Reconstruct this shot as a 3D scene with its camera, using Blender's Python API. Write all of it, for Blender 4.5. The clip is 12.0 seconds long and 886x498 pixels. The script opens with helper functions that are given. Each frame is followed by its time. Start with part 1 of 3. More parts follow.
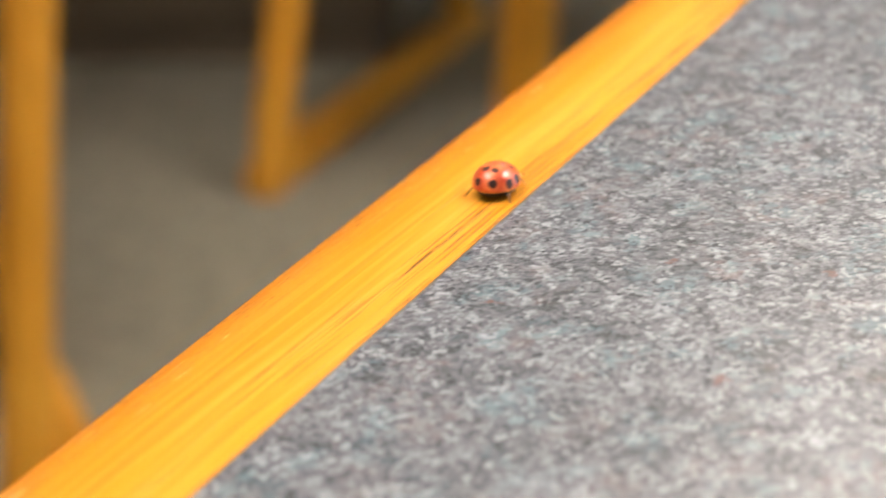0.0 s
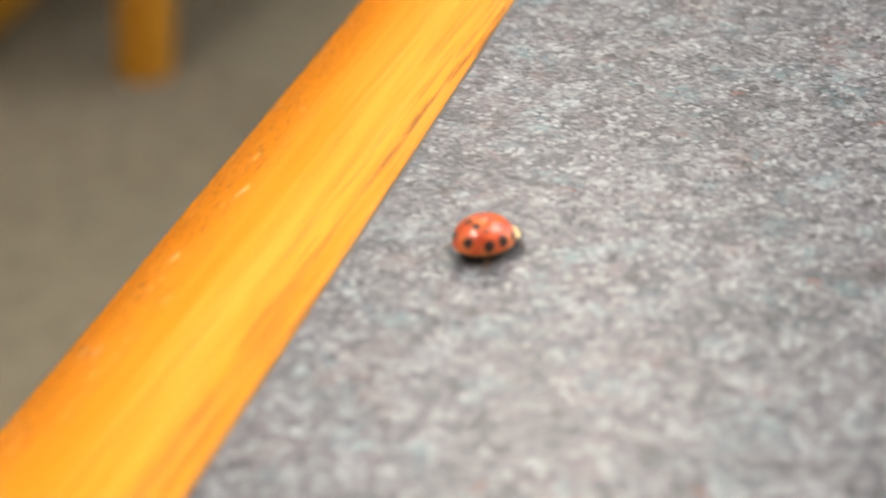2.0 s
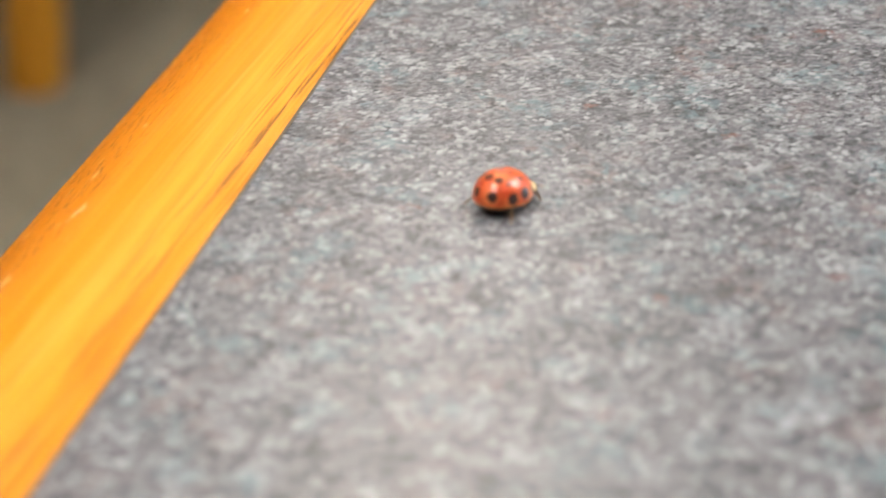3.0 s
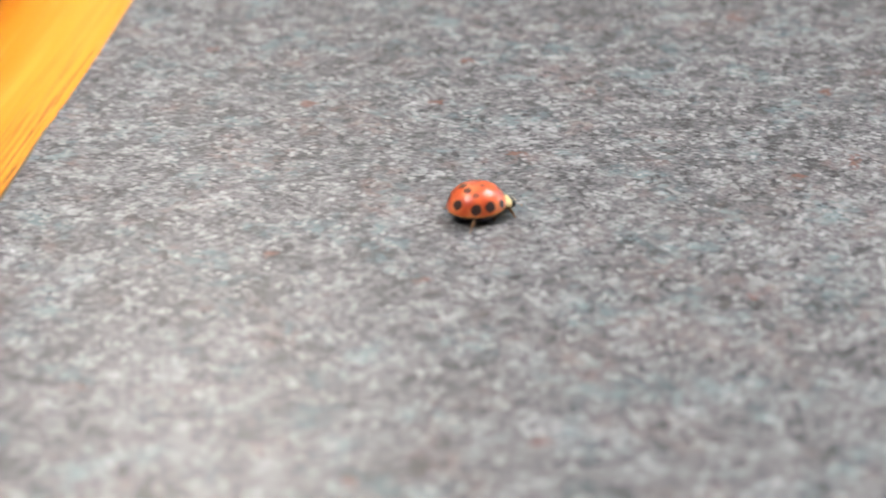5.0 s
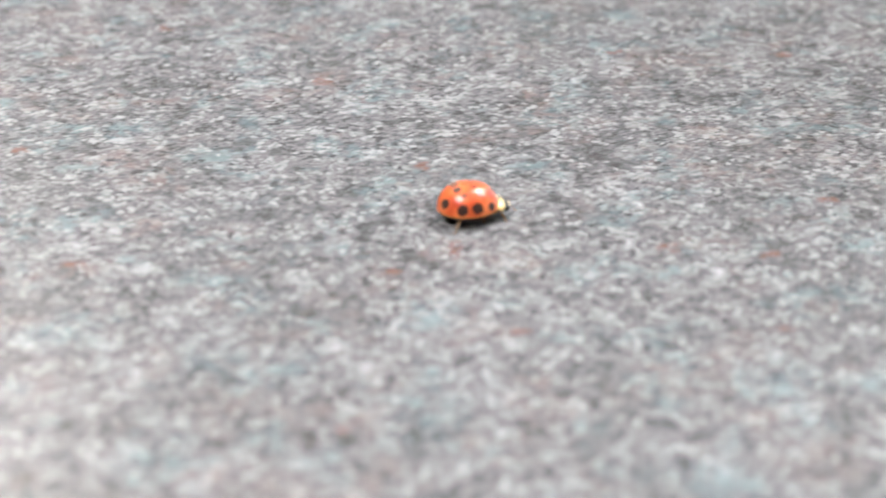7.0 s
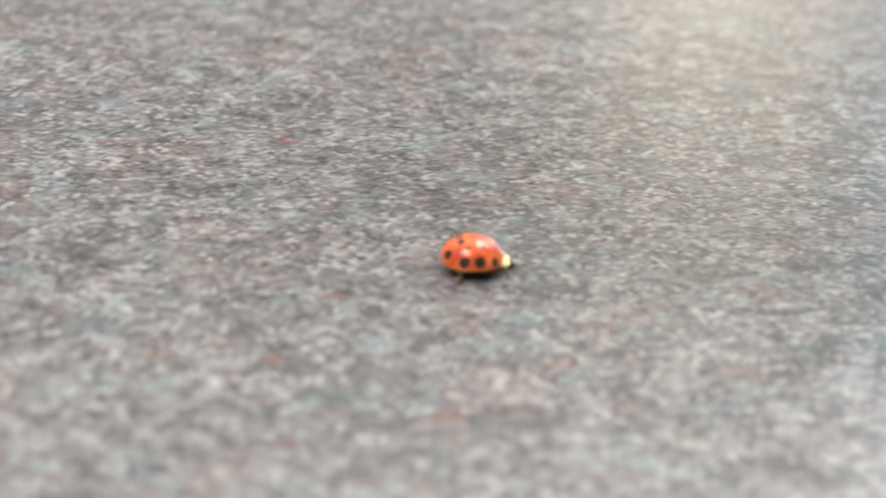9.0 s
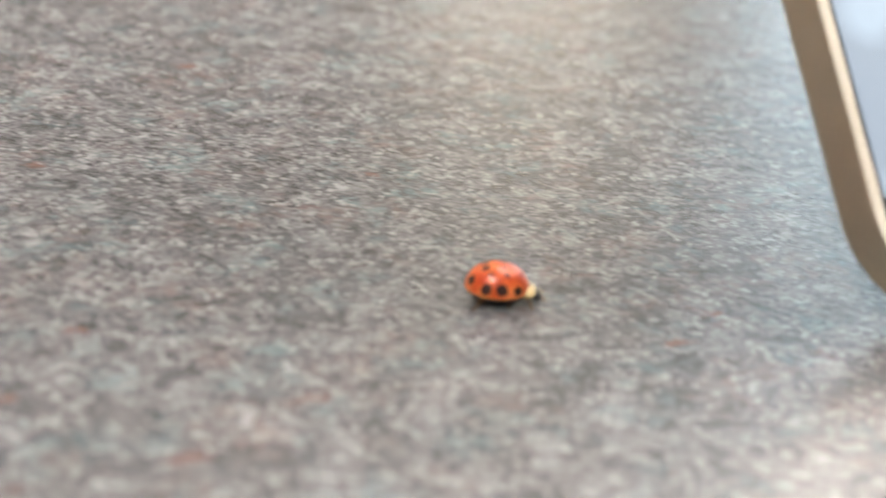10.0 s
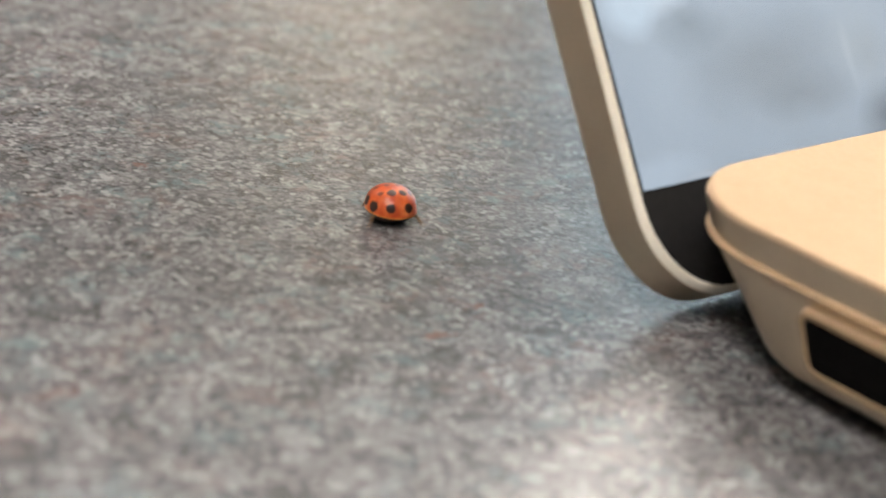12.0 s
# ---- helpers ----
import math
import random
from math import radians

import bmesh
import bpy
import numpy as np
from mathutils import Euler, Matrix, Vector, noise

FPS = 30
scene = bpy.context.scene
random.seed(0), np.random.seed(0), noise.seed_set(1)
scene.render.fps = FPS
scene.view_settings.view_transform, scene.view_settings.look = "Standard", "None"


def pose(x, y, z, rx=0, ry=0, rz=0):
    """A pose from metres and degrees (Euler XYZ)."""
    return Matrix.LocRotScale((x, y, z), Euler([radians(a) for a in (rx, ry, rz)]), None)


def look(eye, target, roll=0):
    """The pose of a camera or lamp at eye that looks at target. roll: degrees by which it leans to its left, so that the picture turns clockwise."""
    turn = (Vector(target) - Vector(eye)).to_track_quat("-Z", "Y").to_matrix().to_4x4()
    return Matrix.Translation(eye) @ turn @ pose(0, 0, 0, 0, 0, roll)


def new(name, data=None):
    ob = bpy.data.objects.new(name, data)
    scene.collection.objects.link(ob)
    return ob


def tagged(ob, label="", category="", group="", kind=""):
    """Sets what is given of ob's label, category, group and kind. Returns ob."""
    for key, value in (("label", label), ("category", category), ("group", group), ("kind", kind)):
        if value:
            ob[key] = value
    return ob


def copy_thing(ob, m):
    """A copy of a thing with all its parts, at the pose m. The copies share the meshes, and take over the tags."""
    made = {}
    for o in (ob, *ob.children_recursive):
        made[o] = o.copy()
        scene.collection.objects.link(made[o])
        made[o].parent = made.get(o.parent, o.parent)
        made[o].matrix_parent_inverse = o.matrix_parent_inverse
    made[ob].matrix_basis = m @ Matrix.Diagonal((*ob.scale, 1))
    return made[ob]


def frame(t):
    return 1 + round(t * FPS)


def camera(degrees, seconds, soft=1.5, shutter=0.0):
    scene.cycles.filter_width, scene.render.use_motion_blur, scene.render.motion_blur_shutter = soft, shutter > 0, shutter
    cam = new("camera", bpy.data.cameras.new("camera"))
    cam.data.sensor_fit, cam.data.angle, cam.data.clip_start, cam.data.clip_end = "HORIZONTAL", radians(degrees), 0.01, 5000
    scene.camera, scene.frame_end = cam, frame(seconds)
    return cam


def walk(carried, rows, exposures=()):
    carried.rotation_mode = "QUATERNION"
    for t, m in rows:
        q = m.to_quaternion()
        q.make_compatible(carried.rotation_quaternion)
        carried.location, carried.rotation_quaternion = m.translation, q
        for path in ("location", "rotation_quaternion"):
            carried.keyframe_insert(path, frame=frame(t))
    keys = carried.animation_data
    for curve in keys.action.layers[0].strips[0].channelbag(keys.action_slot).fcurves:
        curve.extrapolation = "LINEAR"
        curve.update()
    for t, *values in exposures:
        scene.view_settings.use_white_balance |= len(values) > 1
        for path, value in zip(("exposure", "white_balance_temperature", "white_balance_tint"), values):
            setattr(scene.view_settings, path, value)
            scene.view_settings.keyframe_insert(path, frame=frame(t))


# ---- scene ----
cam = camera(24.92, 12.0, 1.6, 0.5)
cam.data.dof.use_dof = True
cam.data.dof.focus_distance = 0.248
cam.data.dof.aperture_fstop = 18.5
cam.data.dof.aperture_blades = 0


def aim(x, y, z, yaw, pitch, roll):
    """A camera pose from a place and the heading (left of +y), the tilt and the lean, in degrees."""
    a, b = radians(yaw), radians(pitch)
    eye = Vector((x, y, z))
    return look(eye, eye + Vector((-math.sin(a) * math.cos(b), math.cos(a) * math.cos(b), math.sin(b))), roll)


PATH = [
    (0.0, 0.1045, -0.2550, 0.8545, 28.31, -24.67, -3.25),
    (0.3, 0.1041, -0.2501, 0.8547, 26.95, -24.68, -3.03),
    (0.5, 0.1000, -0.2440, 0.8560, 26.13, -24.98, -2.97),
    (0.8, 0.0903, -0.2413, 0.8569, 24.57, -25.81, -2.90),
    (1.0, 0.0827, -0.2282, 0.8567, 23.10, -26.29, -2.80),
    (1.2, 0.0790, -0.2217, 0.8538, 21.75, -26.58, -2.71),
    (1.5, 0.0738, -0.2149, 0.8543, 20.00, -27.22, -2.52),
    (1.8, 0.0656, -0.1963, 0.8542, 18.01, -27.99, -2.25),
    (2.0, 0.0639, -0.1874, 0.8522, 16.73, -28.41, -2.28),
    (2.2, 0.0620, -0.1842, 0.8500, 15.63, -28.58, -1.98),
    (2.5, 0.0633, -0.1807, 0.8502, 14.21, -28.65, -1.53),
    (2.7, 0.0660, -0.1810, 0.8501, 13.94, -28.55, -1.48),
    (4.3, 0.0715, -0.1677, 0.8531, 8.85, -26.72, -1.57),
    (4.5, 0.0717, -0.1655, 0.8540, 7.89, -26.81, -1.79),
    (4.8, 0.0721, -0.1613, 0.8531, 6.37, -26.79, -1.45),
    (5.0, 0.0715, -0.1581, 0.8518, 5.12, -26.85, -1.00),
    (5.2, 0.0727, -0.1558, 0.8505, 4.35, -26.98, -1.03),
    (5.5, 0.0743, -0.1501, 0.8499, 2.91, -27.17, -1.06),
    (5.8, 0.0758, -0.1452, 0.8504, 1.51, -27.53, -1.17),
    (6.0, 0.0752, -0.1415, 0.8504, 0.42, -27.68, -1.13),
    (6.2, 0.0772, -0.1293, 0.8536, -0.75, -27.92, -1.05),
    (6.3, 0.0779, -0.1288, 0.8546, -1.47, -27.89, -0.98),
    (6.5, 0.0793, -0.1290, 0.8538, -2.66, -27.62, -0.75),
    (6.8, 0.0809, -0.1270, 0.8514, -4.40, -27.33, -0.37),
    (7.0, 0.0809, -0.1258, 0.8494, -5.78, -26.97, 0.11),
    (7.2, 0.0821, -0.1239, 0.8477, -7.04, -26.46, 0.47),
    (8.8, 0.0891, -0.1073, 0.8417, -18.77, -24.15, 4.03),
    (9.0, 0.0905, -0.1077, 0.8413, -20.05, -23.82, 4.30),
    (9.2, 0.0925, -0.1071, 0.8415, -21.31, -23.62, 4.57),
    (9.5, 0.0961, -0.1019, 0.8411, -23.19, -23.14, 5.10),
    (9.8, 0.0967, -0.1005, 0.8406, -24.67, -23.04, 5.44),
    (10.0, 0.0996, -0.1023, 0.8405, -25.74, -23.17, 5.73),
    (10.2, 0.1014, -0.1020, 0.8405, -26.78, -23.36, 6.08),
    (10.5, 0.1036, -0.1020, 0.8390, -27.91, -23.54, 6.36),
    (10.8, 0.1059, -0.1023, 0.8392, -29.35, -23.82, 6.89),
    (11.0, 0.1063, -0.1033, 0.8397, -30.32, -23.99, 7.30),
    (11.2, 0.1085, -0.1022, 0.8396, -30.87, -23.96, 7.43),
    (11.5, 0.1091, -0.1020, 0.8401, -31.40, -23.67, 7.71),
    (11.8, 0.1082, -0.1028, 0.8411, -31.45, -23.25, 7.98),
    (12.0, 0.1067, -0.1043, 0.8412, -31.06, -22.92, 7.93),
]
walk(cam, [(row[0], aim(*row[1:])) for row in PATH], [
    (0.0, 0.36, 6620, 11), (2.7, 0.16, 6580, 11), (4.4, 0.14, 6400, 11), (5.5, 0.34, 6400, 11), (6.3, 0.54, 6350, 11), (7.2, 0.70, 6330, 11), (8.8, 0.51, 6680, 11), (9.5, 0.40, 6900, 12),
    (10.5, 0.28, 6940, 13), (11.0, 0.26, 6940, 13), (11.5, 0.12, 6920, 11), (12.0, 0.03, 6940, 12)])

# ---- light ----
TABLE = 0.75          # height of the table's surface
PANEL_LIGHT = 23.5    # radiance of the ceiling panels
world = bpy.data.worlds.new("world")
scene.world = world
world.use_nodes = True
world.node_tree.nodes["Background"].inputs["Color"].default_value = (0.9, 0.92, 1.0, 1)
world.node_tree.nodes["Background"].inputs["Strength"].default_value = 0.05


# ---- materials ----
class Nodes:
    """Short hand for a node material."""

    def __init__(self, name):
        self.mat = bpy.data.materials.new(name)
        self.mat.use_nodes = True
        self.tree = self.mat.node_tree
        self.bsdf = self.tree.nodes["Principled BSDF"]

    def put(self, node, key, value):
        if isinstance(value, bpy.types.NodeSocket):
            self.tree.links.new(value, node.inputs[key])
        elif value is not None:
            node.inputs[key].default_value = value

    def set(self, **values):
        for key, value in values.items():
            self.put(self.bsdf, key.replace("_", " "), value)
        return self

    def coords(self, scale=(1, 1, 1), kind="Object"):
        tc = self.tree.nodes.new("ShaderNodeTexCoord")
        m = self.tree.nodes.new("ShaderNodeMapping")
        self.put(m, "Vector", tc.outputs[kind])
        m.inputs["Scale"].default_value = scale
        return m.outputs["Vector"]

    def noise(self, vector, scale, detail=2.0, rough=0.5, color=False):
        n = self.tree.nodes.new("ShaderNodeTexNoise")
        self.put(n, "Vector", vector)
        n.inputs["Scale"].default_value, n.inputs["Detail"].default_value, n.inputs["Roughness"].default_value = scale, detail, rough
        return n.outputs["Color" if color else "Fac"]

    def voronoi(self, vector, scale, out="Distance"):
        n = self.tree.nodes.new("ShaderNodeTexVoronoi")
        self.put(n, "Vector", vector)
        n.inputs["Scale"].default_value = scale
        return n.outputs[out]

    def ramp(self, fac, stops):
        n = self.tree.nodes.new("ShaderNodeValToRGB")
        self.put(n, "Fac", fac)
        els = n.color_ramp.elements
        while len(els) < len(stops):
            els.new(0.5)
        for el, (p, c) in zip(els, stops):
            el.position = p
            el.color = (c, c, c, 1) if isinstance(c, (int, float)) else (*c, 1)
        return n.outputs["Color"]

    def mix(self, fac, a, b, how="MIX"):
        n = self.tree.nodes.new("ShaderNodeMix")
        n.data_type, n.blend_type = "RGBA", how
        for key, value in ((0, fac), (6, a), (7, b)):
            if isinstance(value, tuple):
                value = (*value, 1)
            self.put(n, key, value)
        return n.outputs[2]

    def math(self, how, a, b=0.0, c=None):
        n = self.tree.nodes.new("ShaderNodeMath")
        n.operation = how
        self.put(n, 0, a), self.put(n, 1, b), self.put(n, 2, c)
        return n.outputs[0]

    def vmath(self, how, a, b=None):
        n = self.tree.nodes.new("ShaderNodeVectorMath")
        n.operation = how
        self.put(n, 0, a), self.put(n, 1, b)
        return n.outputs["Value" if how in ("DISTANCE", "LENGTH") else "Vector"]

    def bump(self, height, strength, distance):
        n = self.tree.nodes.new("ShaderNodeBump")
        self.put(n, "Height", height)
        n.inputs["Strength"].default_value, n.inputs["Distance"].default_value = strength, distance
        self.put(self.bsdf, "Normal", n.outputs["Normal"])
        return self


# Reddish flecks in the laminate: place on the table in mm and half length and half width in mm.
FLECKS = [
    (52.0, 34.7, 1.1, 1.0), (34.2, 40.1, 1.0, 0.8), (48.9, -5.7, 1.1, 1.0), (32.4, 83.6, 1.4, 1.4), (49.4, 84.7, 1.2, 1.3),
    (100.4, 90.3, 1.1, 1.2), (101.9, 68.3, 0.8, 2.6), (16.0, 102.3, 1.2, 1.1), (52.3, 99.8, 1.3, 1.0), (106.5, 49.4, 1.7, 0.8),
    (60.3, 68.9, 1.9, 0.8), (125.2, 66.6, 1.2, 1.4), (89.6, 118.1, 1.5, 1.3), (94.5, 63.5, 0.9, 0.9), (68.6, 139.6, 1.3, 1.1),
    (152.2, 121.7, 1.6, 0.9), (191.8, 111.3, 1.2, 1.2), (181.1, 155.0, 2.2, 1.2), (213.8, 65.9, 1.6, 0.9), (164.2, 57.3, 2.5, 1.0),
    (149.5, 49.0, 3.0, 1.1), (43.2, -44.5, 0.9, 0.9), (24.5, -47.8, 0.9, 0.9), (40.2, -74.4, 1.2, 1.4), (9.1, -65.8, 1.3, 0.9),
    (66.2, 2.8, 1.0, 0.8), (133.5, 47.5, 1.6, 0.7), (87.5, 33.0, 0.9, 0.9), (129.2, 125.1, 1.4, 0.9), (206.6, 60.0, 2.3, 0.7),
    (136.0, 63.9, 1.3, 1.1), (146.0, 76.9, 1.5, 0.8), (19.4, 10.0, 1.3, 0.8),
]


def make_laminate():
    n = Nodes("grey speckled laminate")
    v = n.coords()
    flat = n.coords((1, 1, 0))
    fine = n.noise(v, 1500, 3, 0.6)

    def cells(scale, slip, lift):
        """Angular flakes, each with a tone of its own."""
        shake = n.vmath("SCALE", n.vmath("SUBTRACT", n.noise(v, scale * 1.6, 2, 0.6, True), (0.5, 0.5, 0.5)))
        shake.node.inputs["Scale"].default_value = slip
        tone = n.tree.nodes.new("ShaderNodeSeparateColor")
        n.put(tone, 0, n.voronoi(n.vmath("ADD", n.vmath("ADD", flat, shake), (0, 0, lift)), scale, "Color"))
        return tone.outputs
    big = cells(840, 0.0004, 0.01)
    small = cells(1650, 0.0002, 0.02)
    tiny = cells(3100, 0.0001, 0.03)
    base = n.ramp(big[0], [(0.0, (0.045, 0.044, 0.046)), (0.30, (0.110, 0.109, 0.113)), (0.70, (0.175, 0.175, 0.180)), (1.0, (0.28, 0.28, 0.285))])
    base = n.mix(0.52, base, n.ramp(small[0], [(0.0, (0.020, 0.020, 0.021)), (0.25, (0.095, 0.094, 0.098)), (0.74, (0.175, 0.175, 0.180)), (1.0, (0.39, 0.39, 0.395))]))
    base = n.mix(0.28, base, n.ramp(tiny[0], [(0.0, (0.01, 0.01, 0.011)), (0.30, (0.10, 0.10, 0.103)), (0.72, (0.18, 0.18, 0.184)), (1.0, (0.40, 0.40, 0.41))]))
    huge = cells(340, 0.0014, 0.05)
    base = n.mix(0.72, base, n.ramp(huge[0], [(0.0, 0.36), (0.5, 0.5), (1.0, 0.70)]), "OVERLAY")
    cloud = n.noise(v, 150, 4, 0.62)
    base = n.mix(0.38, base, n.ramp(cloud, [(0.36, 0.24), (0.64, 0.72)]), "OVERLAY")
    base = n.mix(0.18, base, n.ramp(n.noise(v, 360, 2, 0.5), [(0.34, 0.22), (0.5, 0.5), (0.66, 0.80)]), "OVERLAY")
    grain = n.noise(v, 700, 3, 0.6)
    base = n.mix(0.15, base, n.ramp(grain, [(0.36, 0.24), (0.5, 0.50), (0.64, 0.78)]), "OVERLAY")
    blue = n.math("MULTIPLY", n.ramp(n.noise(flat, 120, 3, 0.6), [(0.51, 0.0), (0.64, 0.58)]), n.ramp(big[1], [(0.35, 0.12), (0.75, 0.9)]))
    base = n.mix(blue, base, (0.155, 0.235, 0.250))
    pink = n.math("MULTIPLY", n.ramp(n.noise(n.coords((1, 1, 5)), 130, 3, 0.6), [(0.52, 0.0), (0.66, 0.52)]), n.ramp(big[2], [(0.35, 0.12), (0.8, 0.8)]))
    base = n.mix(pink, base, (0.24, 0.165, 0.145))
    dark = n.math("MULTIPLY", n.ramp(small[1], [(0.78, 0.0), (0.82, 0.85)]), n.ramp(n.noise(n.coords((1, 1, 9)), 300, 2, 0.5), [(0.44, 0.0), (0.58, 1.0)]))
    base = n.mix(dark, base, (0.045, 0.044, 0.047))
    pale = n.math("MULTIPLY", n.ramp(small[2], [(0.82, 0.0), (0.86, 0.8)]), n.ramp(n.noise(n.coords((1, 1, 13)), 300, 2, 0.5), [(0.44, 0.0), (0.58, 1.0)]))
    base = n.mix(pale, base, (0.36, 0.36, 0.365))
    base = n.mix(0.09, base, (0.145, 0.145, 0.150))
    warp = n.vmath("SCALE", n.vmath("SUBTRACT", n.noise(flat, 700, 3, 0.65, True), (0.5, 0.5, 0.5)))
    warp.node.inputs["Scale"].default_value = 0.0044
    moved = n.vmath("MULTIPLY", n.vmath("ADD", flat, warp), (1, 1, 0))
    red = None
    for x, y, a, b in FLECKS:
        off = n.vmath("MULTIPLY", n.vmath("SUBTRACT", moved, (x / 1000, y / 1000, 0)), (1000 / a, 1000 / b, 0))
        far = n.vmath("LENGTH", off)
        red = far if red is None else n.math("MINIMUM", red, far)
    base = n.mix(n.math("MULTIPLY", n.ramp(red, [(0.60, 0.80), (1.55, 0.0)]), n.ramp(small[1], [(0.1, 0.45), (0.6, 1.0)])), base, (0.175, 0.088, 0.070))
    base = n.mix(1.0, base, (0.88, 0.88, 0.905), "MULTIPLY")
    n.set(Base_Color=base, Roughness=n.ramp(fine, [(0.3, 0.16), (0.7, 0.26)]), Specular_IOR_Level=0.36)
    n.bump(n.mix(0.22, n.mix(0.3, n.noise(v, 1600, 2, 0.5), small[0]), n.noise(v, 520, 2, 0.5)), 0.50, 0.00030)
    return n.mat


# Dark open grain lines in the oak edge: x at the start, start and end along the edge and half width, all in mm, and depth of tone.
GRAIN = [
    (-4.5, -67, -36, 0.20, 1.0), (-5.2, -60, -37, 0.13, 0.9), (-2.2, -61, -38, 0.10, 0.8), (-2.9, -57, -40, 0.10, 0.9), (-1.1, -80, -66, 0.12, 0.6),
    (-3.6, -24, -3, 0.16, 0.6), (-4.4, -33, -8, 0.22, 0.5), (-3.1, 4, 32, 0.22, 0.8), (-2.6, 12, 46, 0.14, 0.9), (-1.6, 34, 66, 0.20, 0.9),
    (-2.3, 52, 90, 0.16, 0.8), (-0.7, 44, 84, 0.18, 0.9), (-1.2, 78, 104, 0.16, 0.8), (-7.4, -96, -70, 0.16, 0.5), (-9.8, -52, -22, 0.14, 0.35),
    (-12.5, -110, -82, 0.20, 0.4),
]


def make_oak(name, dark, mid, light, rough=0.42, along=(1, 0.045, 1), size=1.0, pores=True):
    n = Nodes(name)
    v = n.coords(along)
    wave = n.noise(n.coords((1, 0.12, 1)), 90 / size, 2)
    fibre = n.noise(v, 520 / size, 4, 0.6)
    broad = n.noise(v, 150 / size, 2, 0.5)
    col = n.ramp(n.mix(0.5, fibre, broad), [(0.36, dark), (0.48, mid), (0.60, light)])
    col = n.mix(n.ramp(wave, [(0.35, 0.0), (0.7, 0.5)]), col, mid)
    height = fibre
    if pores:
        # the grain leaves the edge at a slight slant
        place = n.coords((1000, 1000, 1000))
        slant = n.tree.nodes.new("ShaderNodeVectorRotate")
        slant.rotation_type = "Z_AXIS"
        n.put(slant, 0, n.vmath("ADD", place, n.vmath("MULTIPLY", n.vmath("SUBTRACT", n.noise(n.coords((1, 0.3, 1)), 70, 2, 0.5, True), (0.5, 0.5, 0.5)), (1.6, 0, 0))))
        slant.inputs["Angle"].default_value = 0.035
        line = slant.outputs[0]
        streak = n.noise(n.vmath("MULTIPLY", line, (1, 0.016, 1)), 3.0, 1, 0.5)
        short = n.noise(n.vmath("MULTIPLY", line, (1, 0.10, 1)), 3.4, 1, 0.5)
        where = n.noise(n.vmath("MULTIPLY", line, (1, 0.06, 1)), 0.16, 2, 0.5)
        inner = n.tree.nodes.new("ShaderNodeSeparateXYZ")
        n.put(inner, 0, place)
        x = inner.outputs[0]
        # more orange outwards: wood tone plus the rounding's weaker light, put into the colour
        tint = n.ramp(n.math("MULTIPLY_ADD", n.math("ADD", x, n.math("MULTIPLY_ADD", n.noise(n.coords((1, 0.05, 1)), 160, 3, 0.6), 9.0, -4.5)), 1 / 24.0, 1.0), [(0.08, 1.0), (0.62, 0.0)])
        col = n.mix(n.math("MULTIPLY", tint, 0.75), col, (0.55, 0.160, 0.002))
        pale = n.ramp(n.noise(n.vmath("MULTIPLY", line, (1, 0.02, 1)), 0.9, 3, 0.6), [(0.46, 0.0), (0.68, 0.60)])
        col = n.mix(n.math("MULTIPLY", pale, n.math("SUBTRACT", 1.0, tint)), col, (0.76, 0.332, 0.048))
        lines = n.math("MULTIPLY", n.ramp(streak, [(0.575, 0.0), (0.615, 1.0)]), n.ramp(where, [(0.42, 0.0), (0.52, 1.0)]))
        lines = n.math("MULTIPLY", lines, n.ramp(n.math("MULTIPLY_ADD", x, 0.1, 1.0), [(0.0, 0.0), (0.18, 0.10), (0.36, 1.0), (0.92, 1.0), (1.0, 0.4)]))
        marks = n.math("MULTIPLY", n.ramp(short, [(0.60, 0.0), (0.66, 1.0)]), n.ramp(n.math("MULTIPLY_ADD", x, -0.1, -1.5), [(0.0, 0.0), (0.5, 0.9)]))
        mask = n.math("MAXIMUM", n.math("MULTIPLY", lines, 0.45), n.math("MULTIPLY", marks, 0.8))
        shake = n.math("MULTIPLY_ADD", n.noise(n.coords((1, 0.10, 1)), 420, 3, 0.6), 0.7, -0.35)
        apart = n.tree.nodes.new("ShaderNodeSeparateXYZ")
        n.put(apart, 0, place)
        across, length = n.math("ADD", apart.outputs[0], shake), apart.outputs[1]
        broken = n.ramp(n.noise(n.coords((1, 0.12, 1)), 1500, 2, 0.6), [(0.36, 0.25), (0.52, 1.0)])
        for x0, y0, y1, half, tone in GRAIN:
            mid_y, reach = (y0 + y1) / 2, (y1 - y0) / 2
            off = n.math("ABSOLUTE", n.math("SUBTRACT", n.math("MULTIPLY_ADD", n.math("SUBTRACT", length, y0), -0.022, across), x0))
            ends = n.math("MULTIPLY", n.math("ABSOLUTE", n.math("SUBTRACT", length, mid_y)), 1 / reach)
            one = n.math("MULTIPLY", n.ramp(n.math("MULTIPLY", off, 0.5 / half), [(0.30, tone), (0.75, 0.0)]), n.ramp(ends, [(0.7, 1.0), (1.0, 0.0)]))
            mask = n.math("MAXIMUM", mask, n.math("MULTIPLY", one, broken))
        col = n.mix(n.math("MULTIPLY", mask, 0.94), col, (0.13, 0.045, 0.010))
        # pale scuffs, and gloss highlights of the outer curve painted along with them
        scuff_gloss = n.math("MULTIPLY", n.ramp(n.noise(n.vmath("MULTIPLY", line, (1, 0.14, 1)), 1.1, 2, 0.5), [(0.66, 0.0), (0.71, 0.7)]), n.ramp(n.math("MULTIPLY_ADD", x, -0.1, -1.5), [(0.0, 0.0), (0.3, 1.0)]))
        col = n.mix(scuff_gloss, col, (0.78, 0.50, 0.20))
        height = n.math("SUBTRACT", fibre, mask)
